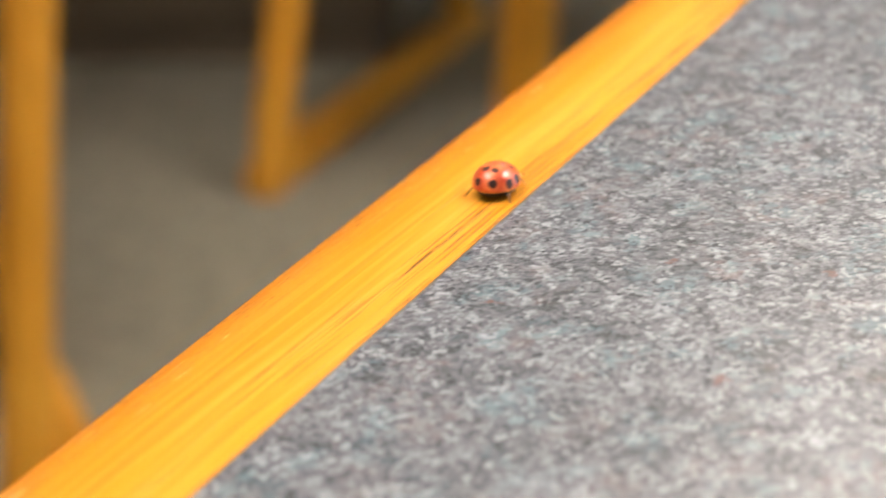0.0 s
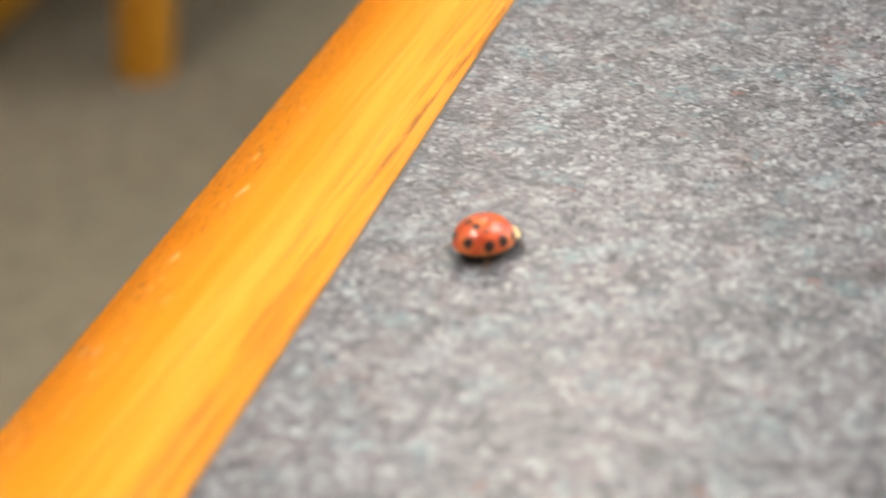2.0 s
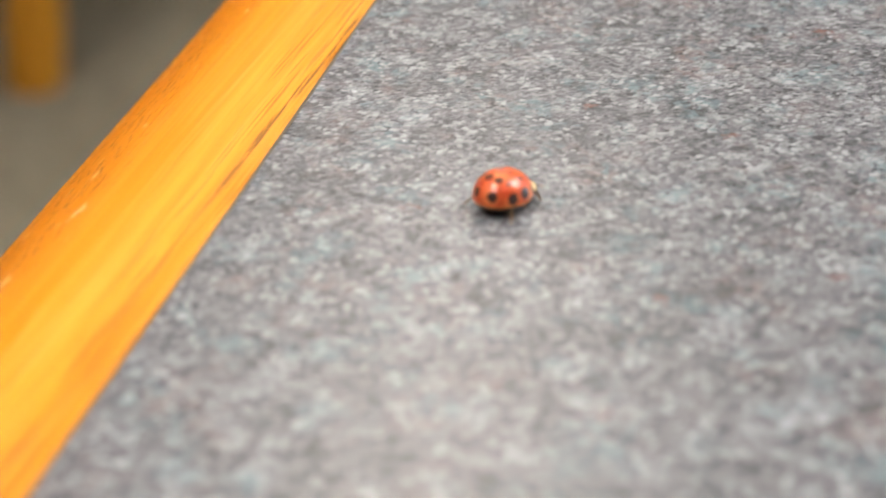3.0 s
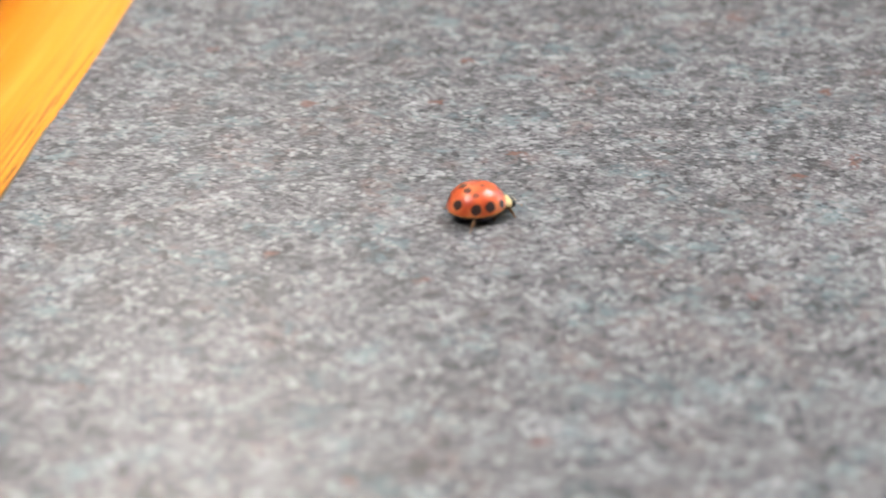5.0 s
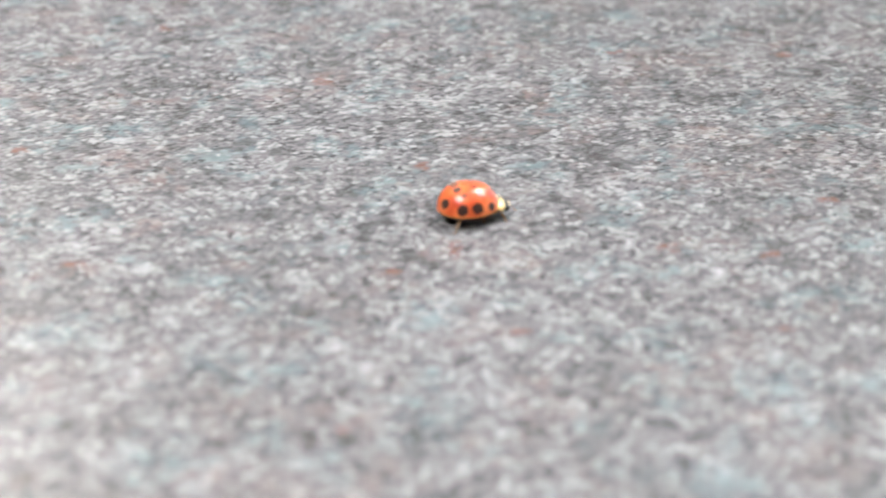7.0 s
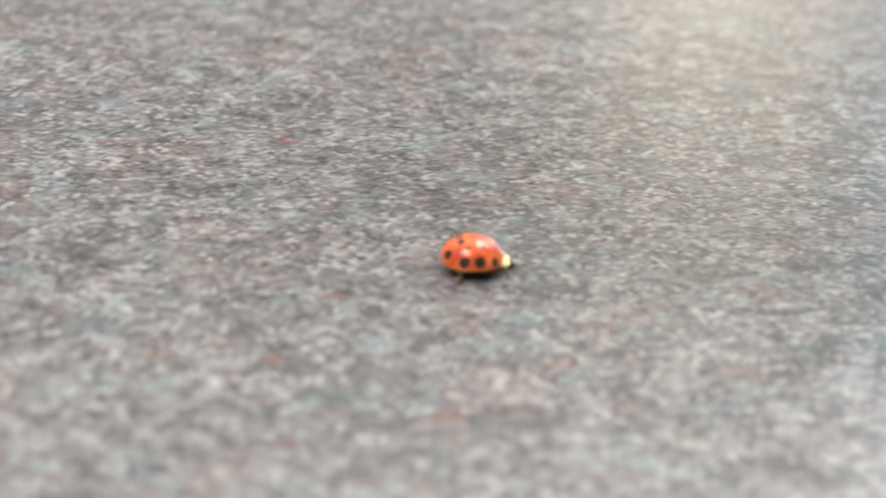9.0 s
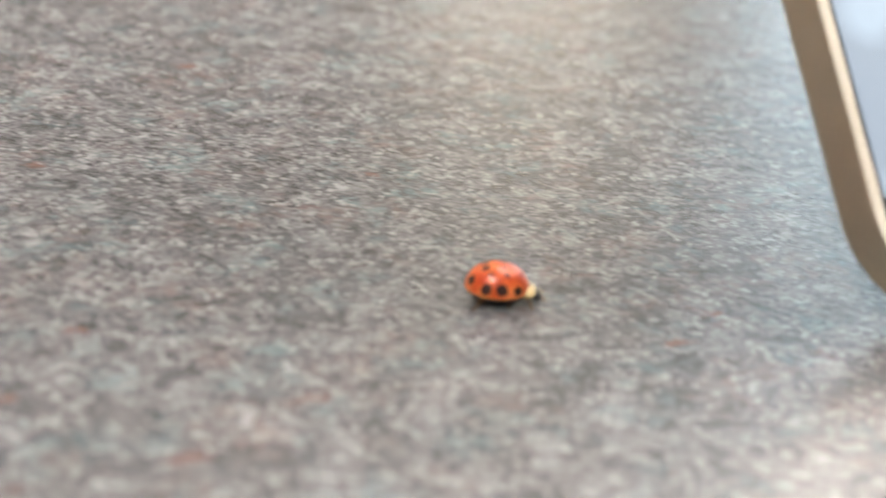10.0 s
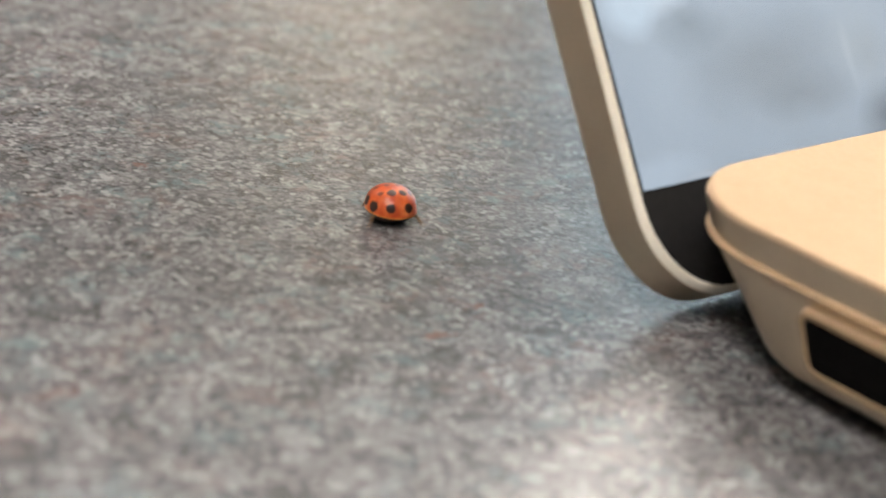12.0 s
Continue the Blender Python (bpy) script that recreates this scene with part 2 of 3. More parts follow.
    n.set(Base_Color=col, Roughness=n.ramp(fibre, [(0.3, rough), (0.7, rough + 0.14)]), Specular_IOR_Level=0.22)
    n.bump(height, 0.35, 0.00025 * size)
    return n.mat


def make_plain(name, color, rough, metal=0.0, scale=300.0, vary=0.12, bump=0.0, distance=0.0005, gloss=0.5):
    n = Nodes(name)
    v = n.coords()
    a = tuple(c * (1 - vary) for c in color)
    b = tuple(min(c * (1 + vary), 1) for c in color)
    col = n.ramp(n.mix(0.5, n.noise(v, scale, 3), n.noise(v, scale / 12, 2)), [(0.35, a), (0.65, b)])
    n.set(Specular_IOR_Level=gloss, Base_Color=col, Metallic=metal, Roughness=n.ramp(n.noise(v, scale / 3, 2), [(0.3, max(rough - 0.05, 0.02)), (0.7, rough + 0.05)]))
    if bump:
        n.bump(n.noise(v, scale, 2), bump, distance)
    return n.mat


def make_glow(name, color, strength):
    n = Nodes(name)
    n.set(Base_Color=(*color, 1), Emission_Color=(*color, 1), Emission_Strength=strength, Roughness=0.6)
    return n.mat


def make_glass():
    n = Nodes("clear window glass")
    n.set(Base_Color=(0.95, 0.98, 0.97, 1), Transmission_Weight=1.0, Roughness=0.0, IOR=1.45)
    return n.mat


def make_screen():
    """The lit screen: pale blue behind dusty glass, with the room's reflections painted into its glow."""
    n = Nodes("lit screen behind glass")
    v = n.coords()
    bend = n.vmath("ADD", v, n.vmath("MULTIPLY", n.vmath("SUBTRACT", n.noise(v, 70, 3, 0.55, True), (0.5, 0.5, 0.5)), (0.006, 0.006, 0.0)))
    col = n.ramp(n.noise(bend, 24, 2, 0.5), [(0.30, (0.36, 0.46, 0.57)), (0.52, (0.40, 0.51, 0.64)), (0.70, (0.47, 0.59, 0.72))])

    def patch(x, y, a, b, colour, amount, inner=0.35):
        """A soft patch of painted reflection, by its middle and half sizes in mm."""
        nonlocal col
        away = n.vmath("LENGTH", n.vmath("MULTIPLY", n.vmath("SUBTRACT", bend, (x / 1000, y / 1000, 0)), (1000 / a, 1000 / b, 0)))
        col = n.mix(n.ramp(away, [(inner, amount), (1.0, 0.0)]), col, colour)
    patch(27, 24.5, 17, 8.5, (0.31, 0.38, 0.45), 0.75, 0.2)
    patch(32, 20, 11, 3.4, (0.25, 0.31, 0.37), 0.5, 0.1)
    patch(15.5, 30, 6.5, 3.6, (0.28, 0.36, 0.44), 0.7, 0.1)
    patch(12.5, 35, 6, 4.0, (0.68, 0.84, 1.0), 0.95)
    patch(6.5, 34, 6, 4.5, (0.62, 0.80, 0.98), 0.9)
    patch(48, 15.5, 8, 6.0, (0.14, 0.18, 0.22), 0.8, 0.1)
    patch(44, 24.5, 7.5, 7.0, (0.44, 0.54, 0.64), 0.7, 0.2)
    patch(46, 24, 5.0, 4.6, (0.36, 0.44, 0.52), 0.5, 0.1)
    patch(41.5, 24, 1.2, 5.5, (0.56, 0.67, 0.76), 0.32, 0.1)
    patch(5, 14.5, 9, 3.0, (0.48, 0.62, 0.78), 0.6)
    patch(70, 40, 26, 14, (0.66, 0.80, 0.94), 0.8)
    patch(150, 70, 70, 36, (0.30, 0.38, 0.46), 0.7)
    patch(120, 140, 80, 40, (0.62, 0.76, 0.92), 0.7)
    patch(230, 130, 50, 60, (0.34, 0.44, 0.54), 0.7)
    dust = n.ramp(n.noise(v, 2600, 1, 0.5), [(0.80, 0.0), (0.84, 0.5)])
    col = n.mix(dust, col, (0.75, 0.80, 0.85))
    n.set(Base_Color=(0.02, 0.02, 0.022, 1), Emission_Color=col, Emission_Strength=0.84, Roughness=0.16, Coat_Weight=0.3, Coat_Roughness=0.08)
    return n.mat


MM = 0.00110           # the ladybird is laid out in units of 1.1 mm


RIM, DOME, TUCK = 1.46, 2.42, 0.07  # height of the wing cases' widest line, of the dome over it, and the turn of the side below it


def on_shell(along, aside):
    """A place on the wing cases, in units, by the share of the length (front +1, back -1) and of the width (middle 0, rim 1)."""
    rad = min(math.hypot(along, aside), 0.995)
    a = math.acos(rad ** (1 / 0.88))
    x, z = -0.55 + 3.2 * along, RIM + DOME * math.sin(a)
    return x, 2.88 * aside, z - 0.25 * max(x - 2.0, 0) * (z - RIM)


SPOTS = [  # black spots on one wing case: along, aside, radius in units, depth of tone; the inner ones are faint, glare on the top put into their tone
    (0.72, 0.20, 0.30, 0.85), (0.60, 0.77, 0.54, 1.0), (0.14, 0.22, 0.36, 0.7), (0.22, 0.57, 0.34, 0.9), (0.10, 0.95, 0.68, 1.0),
    (-0.42, 0.22, 0.56, 0.95), (-0.28, 0.58, 0.38, 0.7), (-0.40, 0.88, 0.68, 1.0), (-0.85, 0.36, 0.60, 1.0),
]


def make_wing_case():
    n = Nodes("orange red wing case with black spots")
    v = n.coords()
    mirrored = n.vmath("ABSOLUTE", v)
    sep = n.tree.nodes.new("ShaderNodeSeparateXYZ")
    n.put(sep, 0, v)
    sep2 = n.tree.nodes.new("ShaderNodeSeparateXYZ")
    n.put(sep2, 0, mirrored)
    com = n.tree.nodes.new("ShaderNodeCombineXYZ")
    n.put(com, 0, sep.outputs[0]), n.put(com, 1, sep2.outputs[1]), n.put(com, 2, sep.outputs[2])
    warp = n.vmath("MULTIPLY", n.vmath("SUBTRACT", n.noise(v, 1300, 1, 0.5, True), (0.5, 0.5, 0.5)), (0.00042, 0.00042, 0.00042))
    p = n.vmath("ADD", com.outputs[0], warp)
    near = None
    for along, aside, r, tone in SPOTS:
        x, y, z = on_shell(along, aside)
        d = n.math("MULTIPLY", n.vmath("DISTANCE", p, (x * MM, y * MM, z * MM)), 1 / (r * MM))
        one = n.ramp(d, [(0.76, tone), (1.10, 0.0)])
        near = one if near is None else n.math("MAXIMUM", near, one)
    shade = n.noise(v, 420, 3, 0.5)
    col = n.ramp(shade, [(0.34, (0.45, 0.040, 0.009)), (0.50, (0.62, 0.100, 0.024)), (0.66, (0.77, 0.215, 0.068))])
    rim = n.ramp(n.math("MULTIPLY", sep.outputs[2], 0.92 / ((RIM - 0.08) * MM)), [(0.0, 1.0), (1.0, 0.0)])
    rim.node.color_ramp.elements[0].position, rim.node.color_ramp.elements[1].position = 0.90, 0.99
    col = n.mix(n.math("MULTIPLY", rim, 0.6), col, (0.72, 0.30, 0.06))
    col = n.mix(n.math("MULTIPLY", near, 0.97), col, (0.016, 0.010, 0.010))
    n.set(Base_Color=col, Roughness=0.40, Specular_IOR_Level=0.38, Coat_Weight=0.40, Coat_Roughness=0.16, Coat_IOR=1.5)
    n.bump(n.noise(v, 6000, 2), 0.12, 0.00004)
    return n.mat


M = dict(
    laminate=make_laminate(),
    edge=make_oak("amber oak", (0.53, 0.168, 0.003), (0.62, 0.224, 0.008), (0.70, 0.295, 0.027)),
    chair=make_oak("varnished oak", (0.35, 0.130, 0.010), (0.45, 0.187, 0.015), (0.53, 0.240, 0.025), along=(1, 1, 0.06), size=6.0, pores=False),
    carpet=make_plain("grey brown carpet", (0.172, 0.148, 0.100), 0.95, scale=420, vary=0.30, bump=0.6, distance=0.002),
    wall=make_plain("matt wall paint", (0.64, 0.64, 0.64), 0.9, scale=60, vary=0.04),
    ceiling=make_plain("white ceiling board", (0.78, 0.77, 0.74), 0.95, scale=200, vary=0.06, bump=0.3),
    panel=make_glow("lamp diffuser", (1.0, 0.965, 0.92), PANEL_LIGHT),
    warmpanel=make_glow("warm lamp diffuser", (1.0, 0.90, 0.79), PANEL_LIGHT * 0.40),
    # weak glow of the panel added on the east wall
    softpanel=make_glow("soft warm glow for table glare", (1.0, 0.93, 0.76), 2.7),
    daylight=make_glow("pale blue daylight", (0.70, 0.87, 1.0), 3.5),
    glass=make_glass(),
    # dark only to keep reflections of the north wall low
    northwall=make_plain("dark brown of the unseen wall", (0.140, 0.110, 0.083), 0.7, scale=60, vary=0.15),
    frame=make_plain("white enamel", (0.75, 0.75, 0.73), 0.4, scale=80, vary=0.03),
    metal=make_plain("champagne anodised aluminium", (0.64, 0.54, 0.41), 0.40, metal=1.0, scale=2500, vary=0.04, bump=0.05, distance=0.00003),
    # same aluminium as metal, made less metallic so upward faces look lit
    deck=make_plain("champagne aluminium brightened for lit faces", (0.45, 0.322, 0.205), 0.72, metal=0.30, scale=2500, vary=0.03, bump=0.05, distance=0.00003),
    # near white, hardly metallic: paints the light caught by the lid's chamfer
    bright=make_plain("aluminium with its highlight painted in", (0.95, 0.90, 0.80), 0.40, metal=0.10, scale=2500, vary=0.03),
    black=make_plain("black plastic", (0.012, 0.012, 0.013), 0.5, scale=900, vary=0.25, gloss=0.2),
    # near black that stands in for the shade inside the socket
    socket_shade=make_plain("near black socket shade", (0.004, 0.004, 0.004), 0.9, scale=900, vary=0.2, gloss=0.05),
    rubber=make_plain("dark rubber", (0.02, 0.02, 0.02), 0.8, scale=900, vary=0.2),
    key=make_plain("black key cap", (0.02, 0.02, 0.022), 0.5, scale=1500, vary=0.2),
    darkwood=make_plain("dark stained board", (0.085, 0.062, 0.040), 0.5, scale=40, vary=0.3),
    screen=make_screen(),
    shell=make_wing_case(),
    cream=make_plain("cream pronotum", (0.70, 0.54, 0.26), 0.35, scale=1800, vary=0.12),
    bugblack=make_plain("black chitin", (0.008, 0.007, 0.006), 0.45, scale=2500, vary=0.3, bump=0.2, distance=0.00004),
    leg=make_plain("amber brown leg", (0.15, 0.075, 0.028), 0.4, scale=2500, vary=0.3),
)


# ---- mesh helpers ----
def mesh_of(name, bm, material, smooth=True):
    me = bpy.data.meshes.new(name)
    bmesh.ops.recalc_face_normals(bm, faces=bm.faces)
    bm.to_mesh(me)
    bm.free()
    if smooth:
        me.shade_smooth()
        me.set_sharp_from_angle(angle=radians(40))
    me.materials.append(material)
    return me


def part(name, bm, material, parent=None, label="", smooth=True):
    ob = new(name, mesh_of(name, bm, material, smooth))
    ob.parent = parent
    return tagged(ob, label)


def thing(name, m, label, category, group="", kind=""):
    ob = new(name)
    ob.empty_display_size = 0.01
    ob.matrix_basis = m
    return tagged(ob, label, category, group, kind)


def box(x0, x1, y0, y1, z0, z1, bevel=0.0, segments=2):
    bm = bmesh.new()
    bmesh.ops.create_cube(bm, size=1)
    for v in bm.verts:
        v.co = ((x0 + x1) / 2 + v.co.x * (x1 - x0), (y0 + y1) / 2 + v.co.y * (y1 - y0), (z0 + z1) / 2 + v.co.z * (z1 - z0))
    if bevel:
        bmesh.ops.bevel(bm, geom=bm.edges[:], offset=bevel, segments=segments, affect="EDGES", profile=0.5)
    return bm


def loft(rings, closed=True, caps=True):
    """A skin over rings of equally many points."""
    bm = bmesh.new()
    rows = [[bm.verts.new(p) for p in ring] for ring in rings]
    k = len(rows[0])
    for a, b in zip(rows, rows[1:]):
        for i in range(k if closed else k - 1):
            bm.faces.new((a[i], a[(i + 1) % k], b[(i + 1) % k], b[i]))
    if caps and closed:
        bm.faces.new(rows[0][::-1])
        bm.faces.new(rows[-1])
    return bm


def tube(points, radii, sides=10):
    """A round rod along a line of points, with its own thickness at each."""
    pts = [Vector(p) for p in points]
    rings, side = [], None
    for i, p in enumerate(pts):
        d = (pts[min(i + 1, len(pts) - 1)] - pts[max(i - 1, 0)]).normalized()
        side = (d.orthogonal() if side is None else side - d * side.dot(d)).normalized()
        up = d.cross(side)
        rings.append([p + radii[i] * (math.cos(a) * side + math.sin(a) * up) for a in (2 * math.pi * j / sides for j in range(sides))])
    return loft(rings)


def rounded(w, h, r, n=8):
    """The outline of a rectangle from (0, 0) to (w, h) with round corners."""
    out = []
    for cx, cy, a0 in ((w - r, r, -90), (w - r, h - r, 0), (r, h - r, 90), (r, r, 180)):
        for i in range(n + 1):
            a = radians(a0 + 90 * i / n)
            out.append((cx + r * math.cos(a), cy + r * math.sin(a)))
    return out


# ---- the room ----
X0, X1, Y0, Y1, H = -4.0, 2.7, -4.0, 5.9, 2.75
WIN = (1.5, 3.9, 0.9, 2.64)    # the window in the east wall: from y, to y, from z, to z


def build_room():
    def slab(name, *b, material, label):
        ob = part(name, box(*b), M[material], None, "", False)
        return tagged(ob, label, name.split("_")[0], "", "structure")
    slab("floor", X0, X1, Y0, Y1, -0.1, 0.0, material="carpet", label="grey-brown low pile carpet floor")
    slab("ceiling", X0, X1, Y0, Y1, H, H + 0.1, material="ceiling", label="white ceiling boards")
    slab("wall_west", X0 - 0.15, X0, Y0, Y1, -0.1, H + 0.1, material="wall", label="plain pale painted wall")
    slab("wall_south", X0 - 0.15, X1 + 0.15, Y0 - 0.15, Y0, -0.1, H + 0.1, material="wall", label="plain pale painted wall")
    # out of view; its dark colour shapes what the tabletop mirrors
    slab("wall_north", X0 - 0.15, X1 + 0.15, Y1, Y1 + 0.15, -0.1, H + 0.1, material="northwall", label="plain unseen wall, dark brown to dim the table's reflections")
    # the east wall, in one mesh round the window's opening
    ya, yb, za, zb = WIN
    bm = bmesh.new()
    for b in ((Y0, ya, -0.1, H + 0.1), (yb, Y1, -0.1, H + 0.1), (ya, yb, -0.1, za), (ya, yb, zb, H + 0.1)):
        side = mesh_of("wall", box(X1, X1 + 0.15, *b), M["wall"], False)
        bm.from_mesh(side)
        bpy.data.meshes.remove(side)
    tagged(part("wall_east", bm, M["wall"], None, "", False), "plain pale painted wall with a window", "wall", "", "structure")


def build_window():
    ya, yb, za, zb = WIN
    window = thing("window_1", pose(0, 0, 0), "white framed window letting in pale daylight", "window", "", "structure")
    mid = (ya + yb) / 2
    for b in ((ya, yb, za, za + 0.05), (ya, yb, zb - 0.05, zb), (ya, ya + 0.05, za + 0.05, zb - 0.05), (yb - 0.05, yb, za + 0.05, zb - 0.05), (mid - 0.025, mid + 0.025, za + 0.05, zb - 0.05)):
        part("window_frame", box(X1 + 0.05, X1 + 0.11, *b, 0.004, 1), M["frame"], window)
    for a, b in ((ya + 0.05, mid - 0.025), (mid + 0.025, yb - 0.05)):
        part("pane", box(X1 + 0.077, X1 + 0.083, a, b, za + 0.05, zb - 0.05), M["glass"], window, "", False).visible_shadow = False
    part("window_sill", box(X1 - 0.06, X1 + 0.05, ya - 0.03, yb + 0.03, za - 0.03, za, 0.006), M["frame"], window)
    sky = part("backdrop", box(X1 + 1.5, X1 + 1.6, ya - 3.0, yb + 3.0, -1.0, 6.0), M["daylight"], None, "", False)
    tagged(sky, "plain pale blue daylight outside", "sky", "", "structure")


def build_ceiling_lights():
    first = thing("ceiling_light", pose(0, 0, H), "flat white ceiling light panel, lit", "ceiling light", "ceiling lights")
    part("diffuser", box(-0.29, 0.29, -0.59, 0.59, -0.030, -0.022), M["panel"], first, "glowing warm white diffuser", False)
    for name, b in (("frame", (-0.31, 0.31, 0.59, 0.61)), ("frame", (-0.31, 0.31, -0.61, -0.59)), ("frame", (0.29, 0.31, -0.59, 0.59)), ("frame", (-0.31, -0.29, -0.59, 0.59))):
        part(name, box(*b, -0.035, 0.0, 0.002), M["frame"], first)
    places = [(1.42, 1.28, 90), (1.42, 0.66, 90), (-0.75, -0.50, 0)]
    first.matrix_basis = pose(places[0][0], places[0][1], H, 0, 0, places[0][2])
    for x, y, turn in places[1:]:
        copy_thing(first, pose(x, y, H, 0, 0, turn))
    for x, y, tone in ((-0.65, 2.75, "warm"),):
        other = copy_thing(first, pose(x, y, H))
        tagged(other, "flat ceiling light panel with a %s white tube, lit" % tone)
        for child in other.children:
            if child.name.startswith("diffuser"):
                child.data = child.data.copy()
                child.data.materials[0] = M[tone + "panel"]
                tagged(child, "glowing %s white diffuser" % tone)


def build_glare_panel():
    """A wide soft glowing panel on the east wall, past the window, added unseen for warm glare on the table."""
    light = thing("glare_panel", pose(X1, 4.85, 2.2), "wide flat glowing panel, added out of view for warm glare", "wall light")
    part("diffuser", box(-0.050, -0.042, -0.66, 0.66, -0.36, 0.36), M["softpanel"], light, "soft warm glow of the added panel", False)
    for b in ((-0.68, 0.68, 0.36, 0.38), (-0.68, 0.68, -0.38, -0.36), (-0.68, -0.66, -0.36, 0.36), (0.66, 0.68, -0.36, 0.36)):
        part("frame", box(-0.055, 0.0, *b, 0.002), M["frame"], light)


# ---- the table ----
def build_table():
    table = thing("table", pose(0, 0, 0), "grey speckled laminate table with a rounded amber oak edge", "table")
    x1, y0, y1 = 1.15, -0.95, 0.85
    top = part("tabletop", box(0.0, x1, y0, y1, TABLE - 0.030, TABLE), M["laminate"], table, "grey speckled laminate tabletop", False)
    top.location = (0, 0, 0)
    # the oak edge: flat on top, rounded outside, a hair below the laminate, slightly worn along its length
    rings = []
    for i in range(181):
        y = y0 + (y1 - y0) * i / 180
        wob = 0.00022 * noise.noise((3.1, y * 38, 0)) + 0.00012 * noise.noise((7.7, y * 140, 0))
        # past the glue line the oak laps a little over the laminate
        lap = min(max((y - 0.070) / 0.012, 0), 1)
        inner = -0.0005 + lap * (0.0008 + 0.0003 * noise.noise((1.3, y * 90, 0)))
        ring = [(-0.0005, y, TABLE - 0.030), (inner, y, TABLE - 0.0004 + 0.0004 * lap), (inner - 0.0004, y, TABLE + 0.00004 + 0.00008 * lap), (-0.005, y, TABLE + 0.00006), (-0.0095, y, TABLE + 0.3 * wob)]
        r, cx = 0.025, -0.0095
        for k in range(1, 17):
            a = radians(90 + 90 * k / 16)
            ring.append((cx + r * math.cos(a) + wob, y, TABLE - r + r * math.sin(a) + 0.5 * wob))
        ring += [(-0.0340 + wob, y, TABLE - 0.030)]
        rings.append(ring)
    part("oak_edge", loft(rings), M["edge"], table, "rounded amber oak edge with dark grain lines")
    part("glue_line", box(-0.0005, -0.0001, y0, y1, TABLE - 0.029, TABLE - 0.00012), M["darkwood"], table, "dark brown glue line beside the oak edge", False)
    legs = ((0.08, y0 + 0.1), (0.08, y1 - 0.1), (x1 - 0.08, y0 + 0.1), (x1 - 0.08, y1 - 0.1))
    for x, y in legs:
        part("leg", tube([(x, y, 0), (x, y, 0.3), (x, y, TABLE - 0.030)], [0.024, 0.026, 0.028], 20), M["chair"], table)
    return table


# ---- furniture on the floor behind ----
def build_sled_chair(m, label, lean=0.04, aside=0.0, wide=0.44, back=True):
    """An oak seat on two runners; its front leg stands at the origin and its runner goes to +y."""
    chair = thing("sled_chair" if back else "sled_stool", m, label, "chair" if back else "stool", "oak seats")
    for x in (0.0, wide):
        part("runner", box(x + aside - 0.020, x + aside + 0.020, -0.02, 0.58, 0.0, 0.036, 0.008), M["chair"], chair)
        part("front_leg", tube([(x, 0, 0.0), (x + 0.016, lean * 0.1, 0.10), (x + 0.065, lean, 0.43)], [0.021, 0.022, 0.022], 18), M["chair"], chair)
        part("back_leg", tube([(x, 0.53, 0.03), (x, 0.53, 0.43)] + [(x, 0.60, 0.84)] * back, [0.021, 0.022, 0.018], 18), M["chair"], chair)
    part("seat", box(min(0, wide) - 0.02, max(0, wide) + 0.02, 0.0, 0.55, 0.43, 0.465, 0.012), M["chair"], chair)
    if back:
        part("backrest", box(min(0, wide) + 0.02, max(0, wide) - 0.02, 0.565, 0.59, 0.62, 0.82, 0.01), M["chair"], chair)
    return chair


def build_second_table():
    table = thing("side_table", pose(0, 0, 0), "oak table on thick splayed round legs standing on the carpet", "table")
    # the top is out of view, placed to shade the carpet below
    part("tabletop", box(-2.50, -0.66, 1.55, 2.85, 0.705, 0.735, 0.006), M["chair"], table)
    for x, y in ((-0.812, 1.638), (-2.36, 1.65), (-0.82, 2.72), (-2.36, 2.72)):
        part("leg", tube([(x, y, 0), (x + 0.001, y, 0.012), (x + 0.007, y, 0.06), (x + 0.080, y, 0.705)], [0.028, 0.031, 0.031, 0.034], 24), M["chair"], table)


def build_dark_block():
    # an added block with made-up doors, filling a dark area of unknown cause
    cabinet = thing("cabinet", pose(-1.09, 1.862, 0, 0, 0, 200), "added dark brown low block with doors standing on the carpet", "cabinet")
    part("plinth", box(0.01, 0.85, -0.38, -0.02, 0.0, 0.05), M["darkwood"], cabinet)
    part("body", box(0.0, 0.86, -0.40, -0.018, 0.05, 0.60, 0.003), M["darkwood"], cabinet)
    for x in (0.004, 0.434):
        door = part("door", box(x, x + 0.422, -0.018, 0.0, 0.055, 0.595, 0.003), M["darkwood"], cabinet)
        part("handle", box(x + 0.20, x + 0.22, 0.0, 0.014, 0.45, 0.55, 0.003), M["black"], door)


